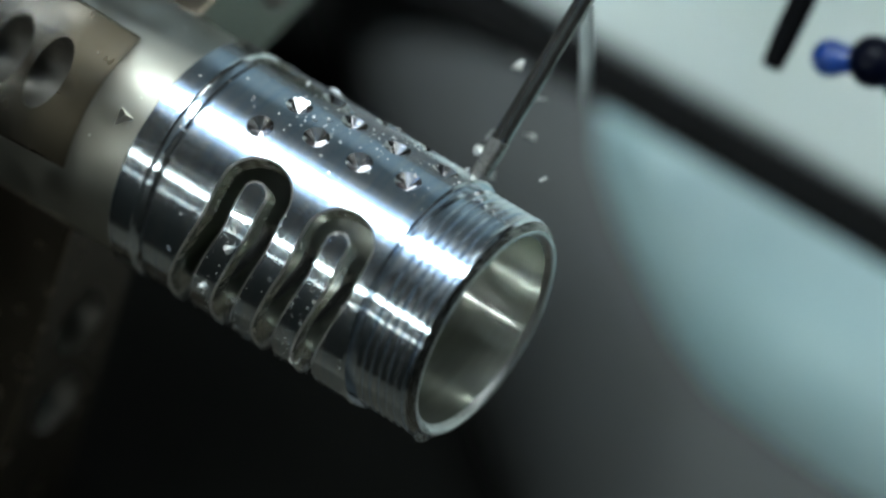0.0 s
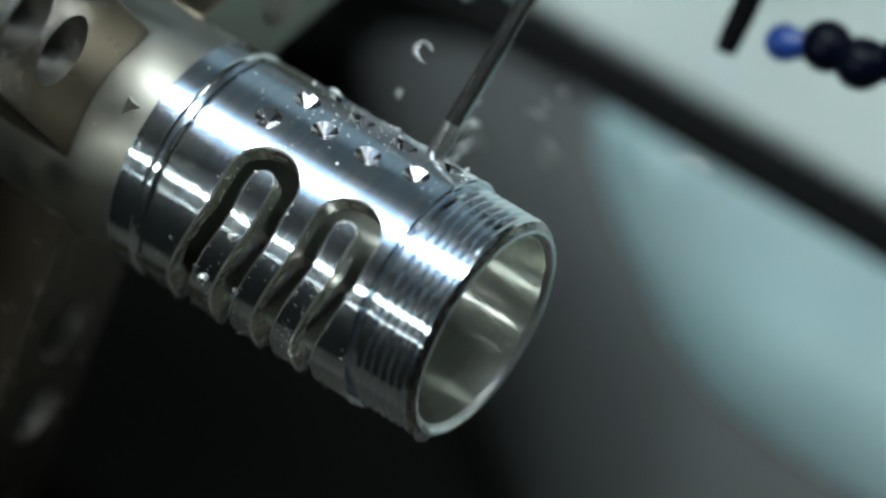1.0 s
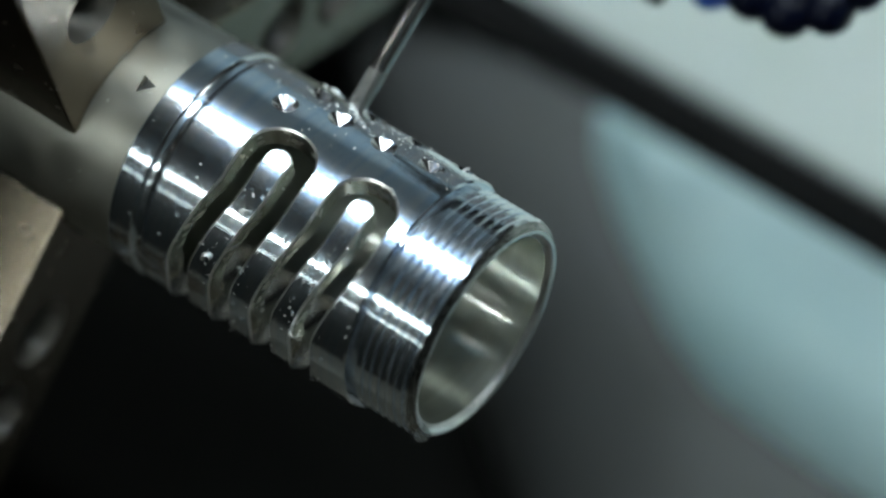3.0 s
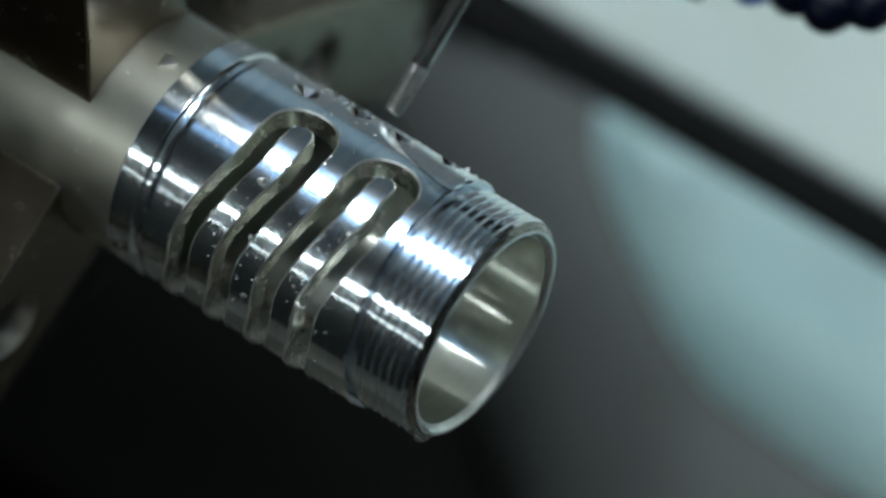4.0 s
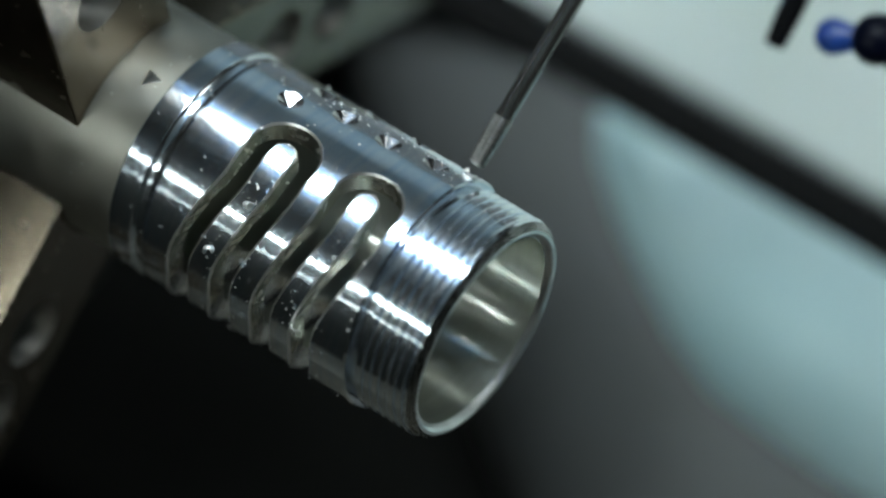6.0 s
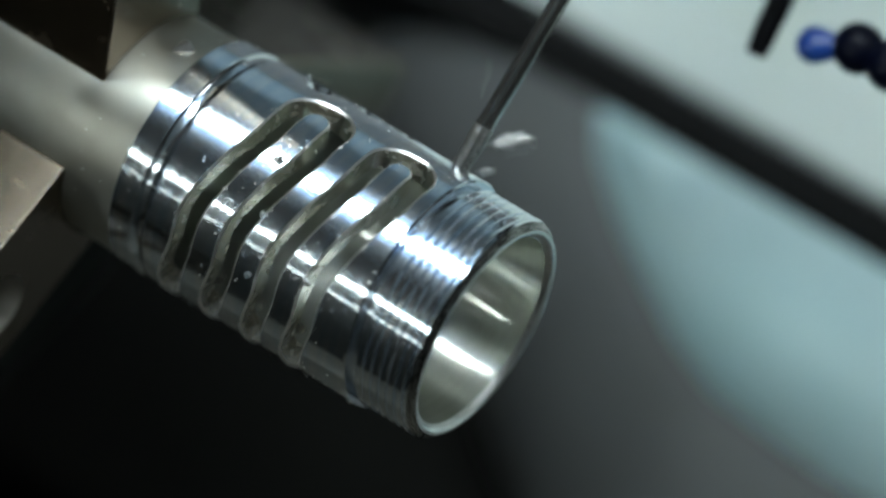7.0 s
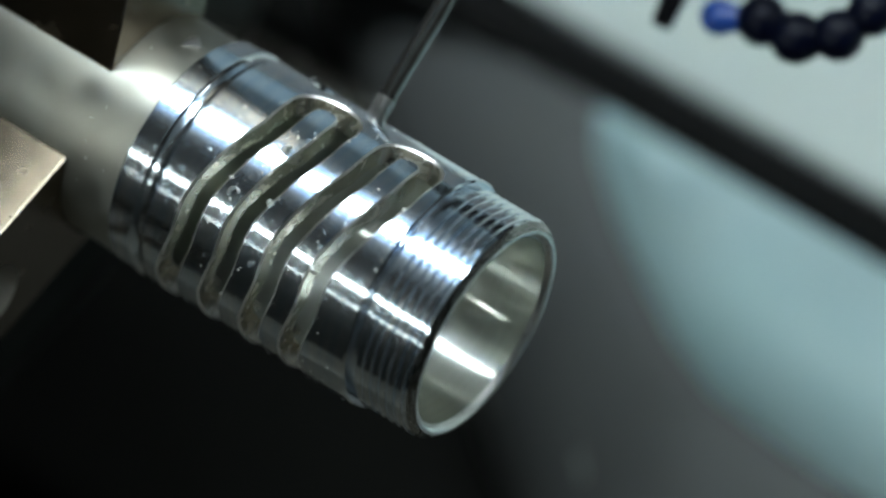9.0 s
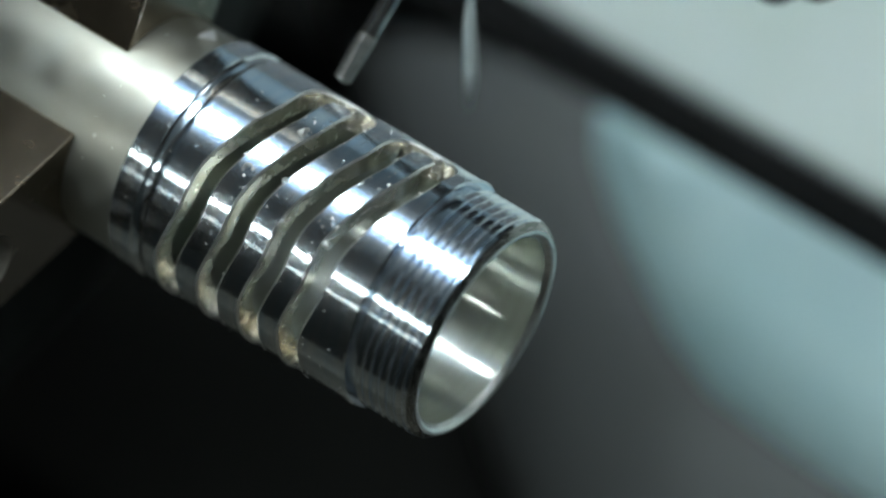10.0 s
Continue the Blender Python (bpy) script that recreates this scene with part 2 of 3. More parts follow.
# ---- the chuck: three soft jaws on a round body; it turns with the tube ----
def build_jaw(chuck, angle):
    """Front face at x = -54.3 mm, bored to the stock; counterbored bolt holes show in the front face."""
    w, rin, rout, front, back = 16.6, 27.05, 120.0, -54.3, -95.0
    outer = [(w, rout), (-w, rout)]
    a0 = math.asin(w / rin)
    arc = [(rin * math.sin(a), rin * math.cos(a)) for a in [-a0 + 2 * a0 * i / 24 for i in range(25)]]
    bm = bmesh.new()
    ring_f = [bm.verts.new((front * MM, y * MM, z * MM)) for y, z in outer + arc]
    ring_b = [bm.verts.new((back * MM, y * MM, z * MM)) for y, z in outer + arc]
    n = len(ring_f)
    from mathutils.geometry import delaunay_2d_cdt
    # front face with round openings
    centres, rad = ((0, 52.5), (0, 74.0)), 8.5
    pts = [Vector(p) for p in outer + arc]
    edges = [(i, (i + 1) % n) for i in range(n)]
    loops = []
    for cy, cz in centres:
        b = len(pts)
        lp = [(cy + rad * math.cos(2 * math.pi * i / 32), cz + rad * math.sin(2 * math.pi * i / 32)) for i in range(32)]
        pts += [Vector(p) for p in lp]
        edges += [(b + i, b + (i + 1) % 32) for i in range(32)]
        loops.append(lp)
    co, _, fc, *_ = delaunay_2d_cdt(pts, edges, [], 1, 1e-6)
    shape = outer + arc
    vmap = {}
    for f in fc:
        c = sum((co[i] for i in f), Vector((0, 0))) / len(f)
        if inside(c, shape) and not any(inside(c, lp) for lp in loops):
            vs = []
            for i in f:
                if i not in vmap:
                    vmap[i] = bm.verts.new((front * MM, co[i].x * MM, co[i].y * MM))
                vs.append(vmap[i])
            bm.faces.new(vs)
    for i in range(n):
        j = (i + 1) % n
        bm.faces.new((ring_f[i], ring_f[j], ring_b[j], ring_b[i]))
    bm.faces.new(ring_b)
    bmesh.ops.remove_doubles(bm, verts=bm.verts, dist=1e-6)
    jaw = part("jaw", bm, JAW, chuck, m=pose(0, 0, 0, -angle, 0, 0))
    worn = jaw.modifiers.new("worn_edges", "BEVEL")
    worn.width, worn.segments, worn.limit_method, worn.angle_limit = 0.0006, 2, "ANGLE", radians(50)
    for cy, cz in centres:
        vs, fs = [], []
        for i in range(32):
            a = 2 * math.pi * i / 32
            for q, dep in ((rad, 0), (rad, 9), (4.5, 9), (4.5, 30), (0.01, 30)):
                vs.append(((front - dep) * MM, (cy + q * math.cos(a)) * MM, (cz + q * math.sin(a)) * MM))
        for i in range(32):
            j = (i + 1) % 32
            for e in range(4):
                fs.append((5 * i + e, 5 * j + e, 5 * j + e + 1, 5 * i + e + 1))
        raw("counterbore", vs, fs, HOLE, jaw)
    return jaw


def build_chuck():
    chuck = tagged(new("lathe_chuck"), "dark steel lathe chuck with three counterbored soft jaws", "chuck")
    for a in (0, 120, 240):
        build_jaw(chuck, a)
    add_turned("chuck_body", [(-96, 20), (-96, 118), (-100, 125), (-190, 125), (-190, 20)], DARK, chuck)
    return chuck


chuck = build_chuck()


# ---- the live tool head: drill, its holder, coolant nozzles; origin at the drill's point ----
TURN_Y = Matrix(((0, 1, 0, 0), (1, 0, 0, 0), (0, 0, -1, 0), (0, 0, 0, 1)))


def build_head():
    head = tagged(new("live_tool_head"), "live drill with black coolant pipe and blue jointed hose", "machine tool")
    # two straight-fluted halves of the drill and its rounded bright point: they spin together
    drill = new("drill")
    drill.parent = head
    vs, fs = [], []
    rings, sides = 70, 32
    for i in range(rings + 1):
        x = 80 * (i / rings) ** 2
        for j in range(sides):
            a = 2 * math.pi * j / sides
            # a head a little thicker than the shank behind it
            r = 2.06 + 0.24 * max(0.0, min(1.0, (13.0 - x) / 3)) - 0.6 * max(0.0, min(1.0, (15 - x) / 4)) * max(0, math.cos(2 * a)) ** 4
            r *= 0.15 + 0.72 * math.sqrt(max(0.0, 1 - (1 - x / 0.8) ** 2)) if x < 0.8 else min(1.0, 0.87 + (x - 0.8) * 0.015)
            b = a + x * 0.035
            vs.append((x * MM, r * MM * math.sin(b), r * MM * math.cos(b)))
    for i in range(rings):
        for j in range(sides):
            q = (j + 1) % sides
            fs.append((i * sides + j, i * sides + q, (i + 1) * sides + q, (i + 1) * sides + j))
    fs.append(tuple(range(sides)))
    point = [f for f in fs if vs[f[0]][0] < 0.0112]
    shank = [f for f in fs if vs[f[0]][0] >= 0.0112]
    raw("drill_point", vs, point, TIP, drill, label="bright worn drill point", m=TURN_Y)
    raw("shank", vs, shank, DRILL, drill, label="dark coated drill shank", m=TURN_Y)
    v, f, n = turned([(78 * MM, 0.001 * MM), (78 * MM, 12 * MM), (82 * MM, 14 * MM), (110 * MM, 14 * MM), (112 * MM, 22 * MM), (242 * MM, 22 * MM), (242 * MM, 0.001)], 48)
    raw("tool_holder", v, f, BLACK, head, n, m=TURN_Y)
    # coolant pipe beside the drill
    ox, oy, oz = 23.3, 58.3, -60.0
    at = Matrix.Translation((ox * MM, oy * MM, oz * MM))
    v, f, n = turned([(0, 0.0005), (0.0, 0.0018), (0.0006, 0.0025), (0.003, 0.0026), (0.005, 0.0028), (0.055, 0.0040), (0.055, 0.0005)], 32)
    raw("coolant_pipe", v, f, BLACK, head, n, "thin black coolant pipe", at @ pose(0, 0, 0, 0, 0, 6) @ TURN_Y)
    # jointed hose: ball-and-socket segments from the nozzle backwards
    balls = ((34.3, 66.9, 4.3), (43.6, 71.0, 6.0), (52.6, 71.3, 6.1), (61.0, 76.4, 6.0), (65.0, 84.5, 5.6), (67.0, 93.0, 5.6), (69.0, 102.0, 5.6), (70.0, 111.0, 5.6))
    for i, (s, p, r) in enumerate(balls):
        nxt = balls[i + 1] if i + 1 < len(balls) else (s + 1, p + 9, r)
        d = Vector((nxt[0] - s, nxt[1] - p, 0))
        turn = Vector((1, 0, 0)).rotation_difference(d).to_matrix().to_4x4()
        prof = [(-r * math.cos(a) * MM, r * math.sin(a) * MM) for a in [0.02 + 2.0 * j / 12 for j in range(13)]]
        prof += [(d.length * 0.55 * MM, r * 0.66 * MM), (d.length * 0.8 * MM, r * 0.8 * MM), (d.length * MM, r * 0.8 * MM)]
        v, f, n = turned(prof, 32)
        raw("hose_nozzle" if i == 0 else "hose_segment", v, f, BLUE if i == 0 else NAVY, head, n, "bright blue plastic nozzle" if i == 0 else "dark navy plastic hose segment", Matrix.Translation((s * MM, p * MM, oz * MM)) @ turn)
    part("tool_block", block(0.14, 0.10, 0.13, 0.006), BLACK, head, "black tool block out of the lamp's light", m=pose(0.035, 0.29, -0.03))
    return head, drill


head, drill = build_head()


# ---- machine interior ----
def slab(name, s0, s1, p0, p1, n0, thick, mat, label, kind="structure", bevel=0.002, skew=0.0):
    """A sheet in the lathe's frame: along the axis, along the drill's way, top at height n0."""
    bm = bmesh.new()
    lo, hi = [], []
    for s, p in ((s0, p0), (s1, p0), (s1 + skew, p1), (s0 + skew, p1)):
        lo.append(bm.verts.new((s, p, n0 - thick)))
        hi.append(bm.verts.new((s, p, n0)))
    bm.faces.new(lo)
    bm.faces.new(hi)
    for i in range(4):
        bm.faces.new((lo[i], lo[(i + 1) % 4], hi[(i + 1) % 4], hi[i]))
    if bevel:
        bmesh.ops.bevel(bm, geom=bm.edges[:], offset=bevel, segments=2, affect="EDGES", profile=0.5)
    ob = part(name, bm, mat, m=L.copy())
    return tagged(ob, label, kind=kind)


def sheet(name, outline, n0, thick, mat, label):
    """A plate of any outline in the lathe's frame."""
    bm = bmesh.new()
    hi = [bm.verts.new((s, p, n0)) for s, p in outline]
    lo = [bm.verts.new((s, p, n0 - thick)) for s, p in outline]
    bm.faces.new(hi)
    bm.faces.new(lo)
    for i in range(len(hi)):
        j = (i + 1) % len(hi)
        bm.faces.new((lo[i], lo[j], hi[j], hi[i]))
    bmesh.ops.bevel(bm, geom=bm.edges[:], offset=0.002, segments=2, affect="EDGES", profile=0.5)
    return tagged(part(name, bm, mat, m=L.copy()), label, kind="structure")


def rolled_bed():
    """The bed sheet: flat by the cover, bent down in a wide roll towards the chuck."""
    along, across = Vector((0.6, 0.8)), Vector((0.8, -0.6))
    # added roll: turns the sheet from the lamps to imitate shade by the chuck
    start, rad, n0 = 0.032, 0.078, -0.199
    bm = bmesh.new()
    rows = []
    for v in [-0.50 + 0.05 * i for i in range(21)]:
        row = []
        for u, n in [(0.62, n0), (0.30, n0)] + [(start - rad * math.sin(radians(5.5 * k)), n0 - rad * (1 - math.cos(radians(5.5 * k)))) for k in range(17)]:
            q = along * u + across * v
            row.append(bm.verts.new((q.x, q.y, n)))
        rows.append(row)
    for r0, r1 in zip(rows, rows[1:]):
        for k in range(len(r0) - 1):
            bm.faces.new((r0[k], r0[k + 1], r1[k + 1], r1[k]))
    bed = tagged(part("wall_bed", bm, GREY, m=L.copy(), smooth=True), "oiled dark grey bed sheet of the lathe, with an added roll that shades it by the chuck", kind="structure")
    mod = bed.modifiers.new("thickness", "SOLIDIFY")
    mod.thickness = 0.002
    return bed


rolled_bed()
# unseen slab, added so the tube's underside mirrors a grey band
slab("trim_reflector", -0.42, 0.62, -0.40, -0.128, -0.191, 0.006, PAN, "unseen reflector slab added below the bed")
# added near-black sheet that stands for the unlit depth under the bed
slab("trim_unlit", -0.42, 0.62, -0.40, 0.46, -0.29, 0.03, UNLIT, "near-black sheet for the unlit depth beside the chuck")
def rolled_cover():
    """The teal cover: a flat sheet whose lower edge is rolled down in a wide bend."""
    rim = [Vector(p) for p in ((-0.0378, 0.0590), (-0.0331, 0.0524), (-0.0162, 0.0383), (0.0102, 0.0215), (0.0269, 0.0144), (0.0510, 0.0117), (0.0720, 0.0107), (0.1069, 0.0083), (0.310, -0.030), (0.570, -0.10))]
    # the wide roll is added: it fades the teal like a reflection's edge
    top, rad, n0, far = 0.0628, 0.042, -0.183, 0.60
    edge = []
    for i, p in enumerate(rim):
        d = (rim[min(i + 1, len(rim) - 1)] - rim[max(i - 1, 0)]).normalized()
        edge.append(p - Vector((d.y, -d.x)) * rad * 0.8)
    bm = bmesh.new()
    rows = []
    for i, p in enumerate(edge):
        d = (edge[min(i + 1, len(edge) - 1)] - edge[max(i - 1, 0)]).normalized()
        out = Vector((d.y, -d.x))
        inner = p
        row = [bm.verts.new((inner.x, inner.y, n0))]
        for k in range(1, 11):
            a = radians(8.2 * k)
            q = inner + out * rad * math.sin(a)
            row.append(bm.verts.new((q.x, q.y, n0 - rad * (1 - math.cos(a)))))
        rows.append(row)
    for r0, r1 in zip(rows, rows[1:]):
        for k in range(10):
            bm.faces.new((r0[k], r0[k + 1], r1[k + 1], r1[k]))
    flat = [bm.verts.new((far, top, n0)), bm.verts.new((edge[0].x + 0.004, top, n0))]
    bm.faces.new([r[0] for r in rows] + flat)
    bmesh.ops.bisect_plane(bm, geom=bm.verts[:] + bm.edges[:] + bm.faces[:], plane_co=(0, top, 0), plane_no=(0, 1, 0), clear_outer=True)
    cover = tagged(part("trim_cover", bm, TEAL, m=L.copy(), smooth=True), "teal slideway cover, lit area in its colour, soft fade in its rolled edge", kind="structure")
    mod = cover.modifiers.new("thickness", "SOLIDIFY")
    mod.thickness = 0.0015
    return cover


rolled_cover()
slab("trim_wiper", -0.32, 0.60, 0.0632, 0.0770, -0.196, 0.034, RUBBER, "black rubber wiper strip along the slideway")
slab("wall_upper", -0.085, 0.60, 0.0780, 0.46, -0.195, 0.03, PALE, "pale green-grey enamelled cover sheet")
# the closed cabin round the lathe
def wall(name, x0, x1, y0, y1, z0, z1, mat, label):
    bm = block(x1 - x0, y1 - y0, z1 - z0, 0.004)
    return tagged(part(name, bm, mat, m=pose((x0 + x1) / 2, (y0 + y1) / 2, (z0 + z1) / 2)), label, kind="structure")


wall("floor", -0.85, 1.0, -1.2, 0.95, 0.42, 0.45, PAN, "grey chip pan strewn with swarf under the lathe")
wall("wall_left", -0.88, -0.85, -1.2, 0.95, 0.42, 2.62, DARK, "dark enamelled headstock wall")
wall("wall_right", 1.0, 1.03, -1.2, 0.95, 0.42, 2.62, DARK, "dark enamelled end wall")
wall("wall_front", -0.88, 1.03, -1.23, -1.2, 0.42, 2.62, DARK, "dark machine door seen from within")
wall("wall_back", -0.88, 1.03, 0.95, 0.98, 0.42, 2.62, BACK, "dull blue-grey back wall")
wall("ceiling", -0.88, 1.03, -1.23, 0.98, 2.62, 2.65, BACK, "dull blue-grey cabin roof")
v, f, n = turned([(-0.19, 0.02), (-0.19, 0.11), (-0.20, 0.12), (-1.1, 0.12)], 64)
tagged(raw("trim_headstock", v, f, DARK, None, n, m=L.copy()), "dark round headstock nose behind the chuck", kind="structure")


# ---- lamps of the machine and hall, and one added fill lamp ----
def lamp_panel(name, axial, angle, away, wide, long, mat, label, stem, shade=0.0, slide=0.0):
    """A flat lamp where the tube's surface at that angle mirrors it to the eye; faces the tube."""
    a = radians(2 * angle)
    way = Vector((axial, 0.93 * math.sin(a), 0.93 * math.cos(a))).normalized()
    at = way * away
    z = -way
    x = (Vector((1, 0, 0)) - z * z.x).normalized()
    y = z.cross(x)
    m = Matrix((x, y, z)).transposed().to_4x4()
    m.translation = at + x * slide
    lamp = tagged(new(name), label, "lamp")
    lamp.matrix_basis = L @ m
    bm = block(long, wide, 0.006, 0.001)
    part("diffuser", bm, mat, lamp)
    bm = block(long + 0.03, wide + 0.03, 0.03, 0.004)
    part("housing", bm, DARK, lamp, m=pose(0, 0, -0.02))
    if shade:
        # a flared shade that the lamp itself lights
        bm = bmesh.new()
        rings = [[bm.verts.new((x * (long / 2 + g), y * (wide / 2 + g), z)) for x, y in ((-1, -1), (1, -1), (1, 1), (-1, 1))] for g, z in ((0.012, -0.002), (0.012 + shade, shade * 0.75), (0.014 + shade, shade * 0.75), (0.014, -0.005))]
        for r0, r1 in zip(rings, rings[1:]):
            for k in range(4):
                bm.faces.new((r0[k], r0[(k + 1) % 4], r1[(k + 1) % 4], r1[k]))
        part("shade", bm, SHADE, lamp, "blue enamelled flared lamp shade")
    for x in (-long / 3, long / 3):
        part("bracket", block(0.03, 0.03, stem, 0.003), DARK, lamp, m=pose(x, 0, -0.03 - stem / 2))
    return lamp


lamp_panel("ceiling_lamp", -0.37, 18.5, 1.10, 0.185, 1.10, LAMP, "broad white lamp under the machine's roof", 0.22, 0.15, 0.25)
# added fill lamp, unseen and not mirrored, to brighten the jaw fronts
lamp_panel("ceiling_lamp", 0.42, 30.0, 1.12, 0.22, 0.22, SIDE, "small square fill lamp, added unseen under the roof", 0.24)
lamp_panel("strip_lamp", -0.37, -12.0, 1.02, 0.034, 0.9, STRIP, "narrow white strip lamp beside the door", 0.10, 0.0, 0.35)
lamp_panel("strip_lamp", -0.37, -19.6, 0.98, 0.010, 0.9, DIM, "thin dim strip lamp below the other one", 0.10, 0.0, 0.35)


# ---- droplets and swarf that cling to the tube ----
def clinging(name, count, seed, sizes, mat, label, spots, flat, brim=0.0):
    """Small beads on the tube's skin, joined: far too many to count."""
    rng = random.Random(seed)
    bm = bmesh.new()
    for i in range(count):
        if rng.random() < brim:
            # along the brim of a slot
            s, y = rng.choice(rng.choice(LOOPS))
            s, a = s + rng.gauss(0, 0.5), (y + rng.gauss(0, 0.5)) / R * 180 / math.pi
        elif rng.random() < 0.6:
            cs, ca, ds, da = rng.choice(spots)
            s, a = rng.gauss(cs, ds), rng.gauss(ca, da)
        else:
            s, a = rng.uniform(-56, 24), rng.uniform(-170, 120)
        s = max(-58, min(23, s))
        if any(inside((s, a * R * math.pi / 180), lp) for lp in LOOPS):
            continue
        size = rng.uniform(*sizes) * (1.6 if rng.random() < 0.12 else 1)
        m = Matrix.Rotation(-radians(a), 4, "X") @ Matrix.Translation((s * MM, 0, (R if s > -41 else 27.0) * MM)) @ Matrix.Rotation(rng.uniform(0, 6), 4, "Z")
        m = m @ Matrix.Diagonal((size * rng.uniform(0.8, 1.5) * MM, size * MM, size * flat * MM, 1))
        bmesh.ops.create_icosphere(bm, subdivisions=2 if flat > 0.3 else 1, radius=1, matrix=m)
    ob = part(name, bm, mat, tube, label, smooth=flat > 0.3)
    ob["kind"] = "stuff"
    return ob


LOOPS = [slot_outline(-9.9, 5.7, 5.1, -164), slot_outline(12.4, 5.4, 5.0, -164)]
clinging("coolant_wetting", 85, 4, (0.2, 0.52), WATER, "clear coolant droplets", ((-10, -45, 3, 14), (11, -55, 4, 18), (-22, -75, 4, 16), (0, -75, 5, 14), (-2, 60, 14, 10)), 0.55)
# a torn sliver folded over on the stock
bm = bmesh.new()
base = [(-47.0, 27.0, -0.10), (-43.6, 27.05, 0.02), (-47.8, 27.05, 0.06), (-45.2, 28.9, 0.02), (-46.1, 28.2, -0.03), (-44.6, 27.5, 0.0)]
pts = [bm.verts.new((s * MM, r * MM * math.sin(a), r * MM * math.cos(a))) for s, r, a in base]
for f in ((0, 3, 4), (0, 1, 3), (1, 2, 3), (2, 4, 3), (0, 4, 2), (0, 2, 1)):
    bm.faces.new([pts[i] for i in f])
part("burr", bm, BRIM, tube, "small folded metal burr on the stock")
clinging("fine_swarf", 640, 9, (0.07, 0.27), CHIP, "fine bright swarf specks", ((-8, 55, 14, 9), (8, 60, 14, 9), (2, 46, 14, 10), (-10, -40, 4, 16), (12, -50, 4, 18)), 0.25, 0.5)

# ---- flying swarf and falling coolant ----
def chip_mesh(seed):
    """A torn, curled ribbon of swarf with thickness."""
    rng = random.Random(seed)
    n, turns = 18, rng.uniform(2.2, 4.6)
    long = seed % 3 == 0
    r0, r1, wide, lean = rng.uniform(0.7, 1.2), rng.uniform(1.1, 1.9), rng.uniform(0.9, 1.5), rng.uniform(-1.2, 1.2)
    if long:
        # an open, narrow ribbon
        turns, r0, r1, wide, lean = rng.uniform(1.0, 1.7), rng.uniform(2.0, 3.2), rng.uniform(2.6, 4.2), rng.uniform(0.35, 0.6), rng.uniform(-2.2, 2.2)
    bm = bmesh.new()
    rows = []
    for i in range(n + 1):
        q = i / n
        a, r = turns * q, r0 + (r1 - r0) * q
        w = wide * (0.25 + 0.75 * math.sin(math.pi * min(1, q * 0.9 + 0.1)) ** 0.6) * rng.uniform(0.8, 1.1)
        row = []
        for side, rr in ((-1, r), (1, r + 0.15 * rng.uniform(-1, 1)), (1, r - 0.12), (-1, r - 0.12)):
            row.append(bm.verts.new((rr * math.cos(a) * MM, rr * math.sin(a) * MM, (side * w + lean * q * 1.5) * MM)))
        rows.append(row)
    for p, q in zip(rows, rows[1:]):
        for j in range(4):
            bm.faces.new((p[j], p[(j + 1) % 4], q[(j + 1) % 4], q[j]))
    bm.faces.new(rows[0])
    bm.faces.new(rows[-1])
    bmesh.ops.recalc_face_normals(bm, faces=bm.faces)
    me = bpy.data.meshes.new("metal_chip")
    bm.to_mesh(me)
    bm.free()
    for f in me.polygons:
        f.use_smooth = True
    me.materials.append(CHIP)
    return me


CHIP_SHAPES = [chip_mesh(20 + i) for i in range(9)]
# the holes drilled: arrival over the hole, first touch, start of the way back (seconds), place along the axis (mm)
HOLES = [(-0.4, -0.12, 0.27, 21.0), (0.50, 0.84, 1.18, 9.6), (1.38, 1.66, 2.08, -0.7), (2.28, 2.52, 2.95, -12.5), (3.15, 3.40, 3.80, -17.0), (4.00, 4.32, 4.70, -4.0),
         (4.90, 5.23, 5.58, 7.0), (5.80, 6.05, 6.45, 19.0), (6.75, 6.93, 7.30, 16.2), (7.50, 7.83, 8.20, 4.9), (8.40, 8.65, 9.02, -6.9), (9.20, 9.53, 9.85, -17.6)]


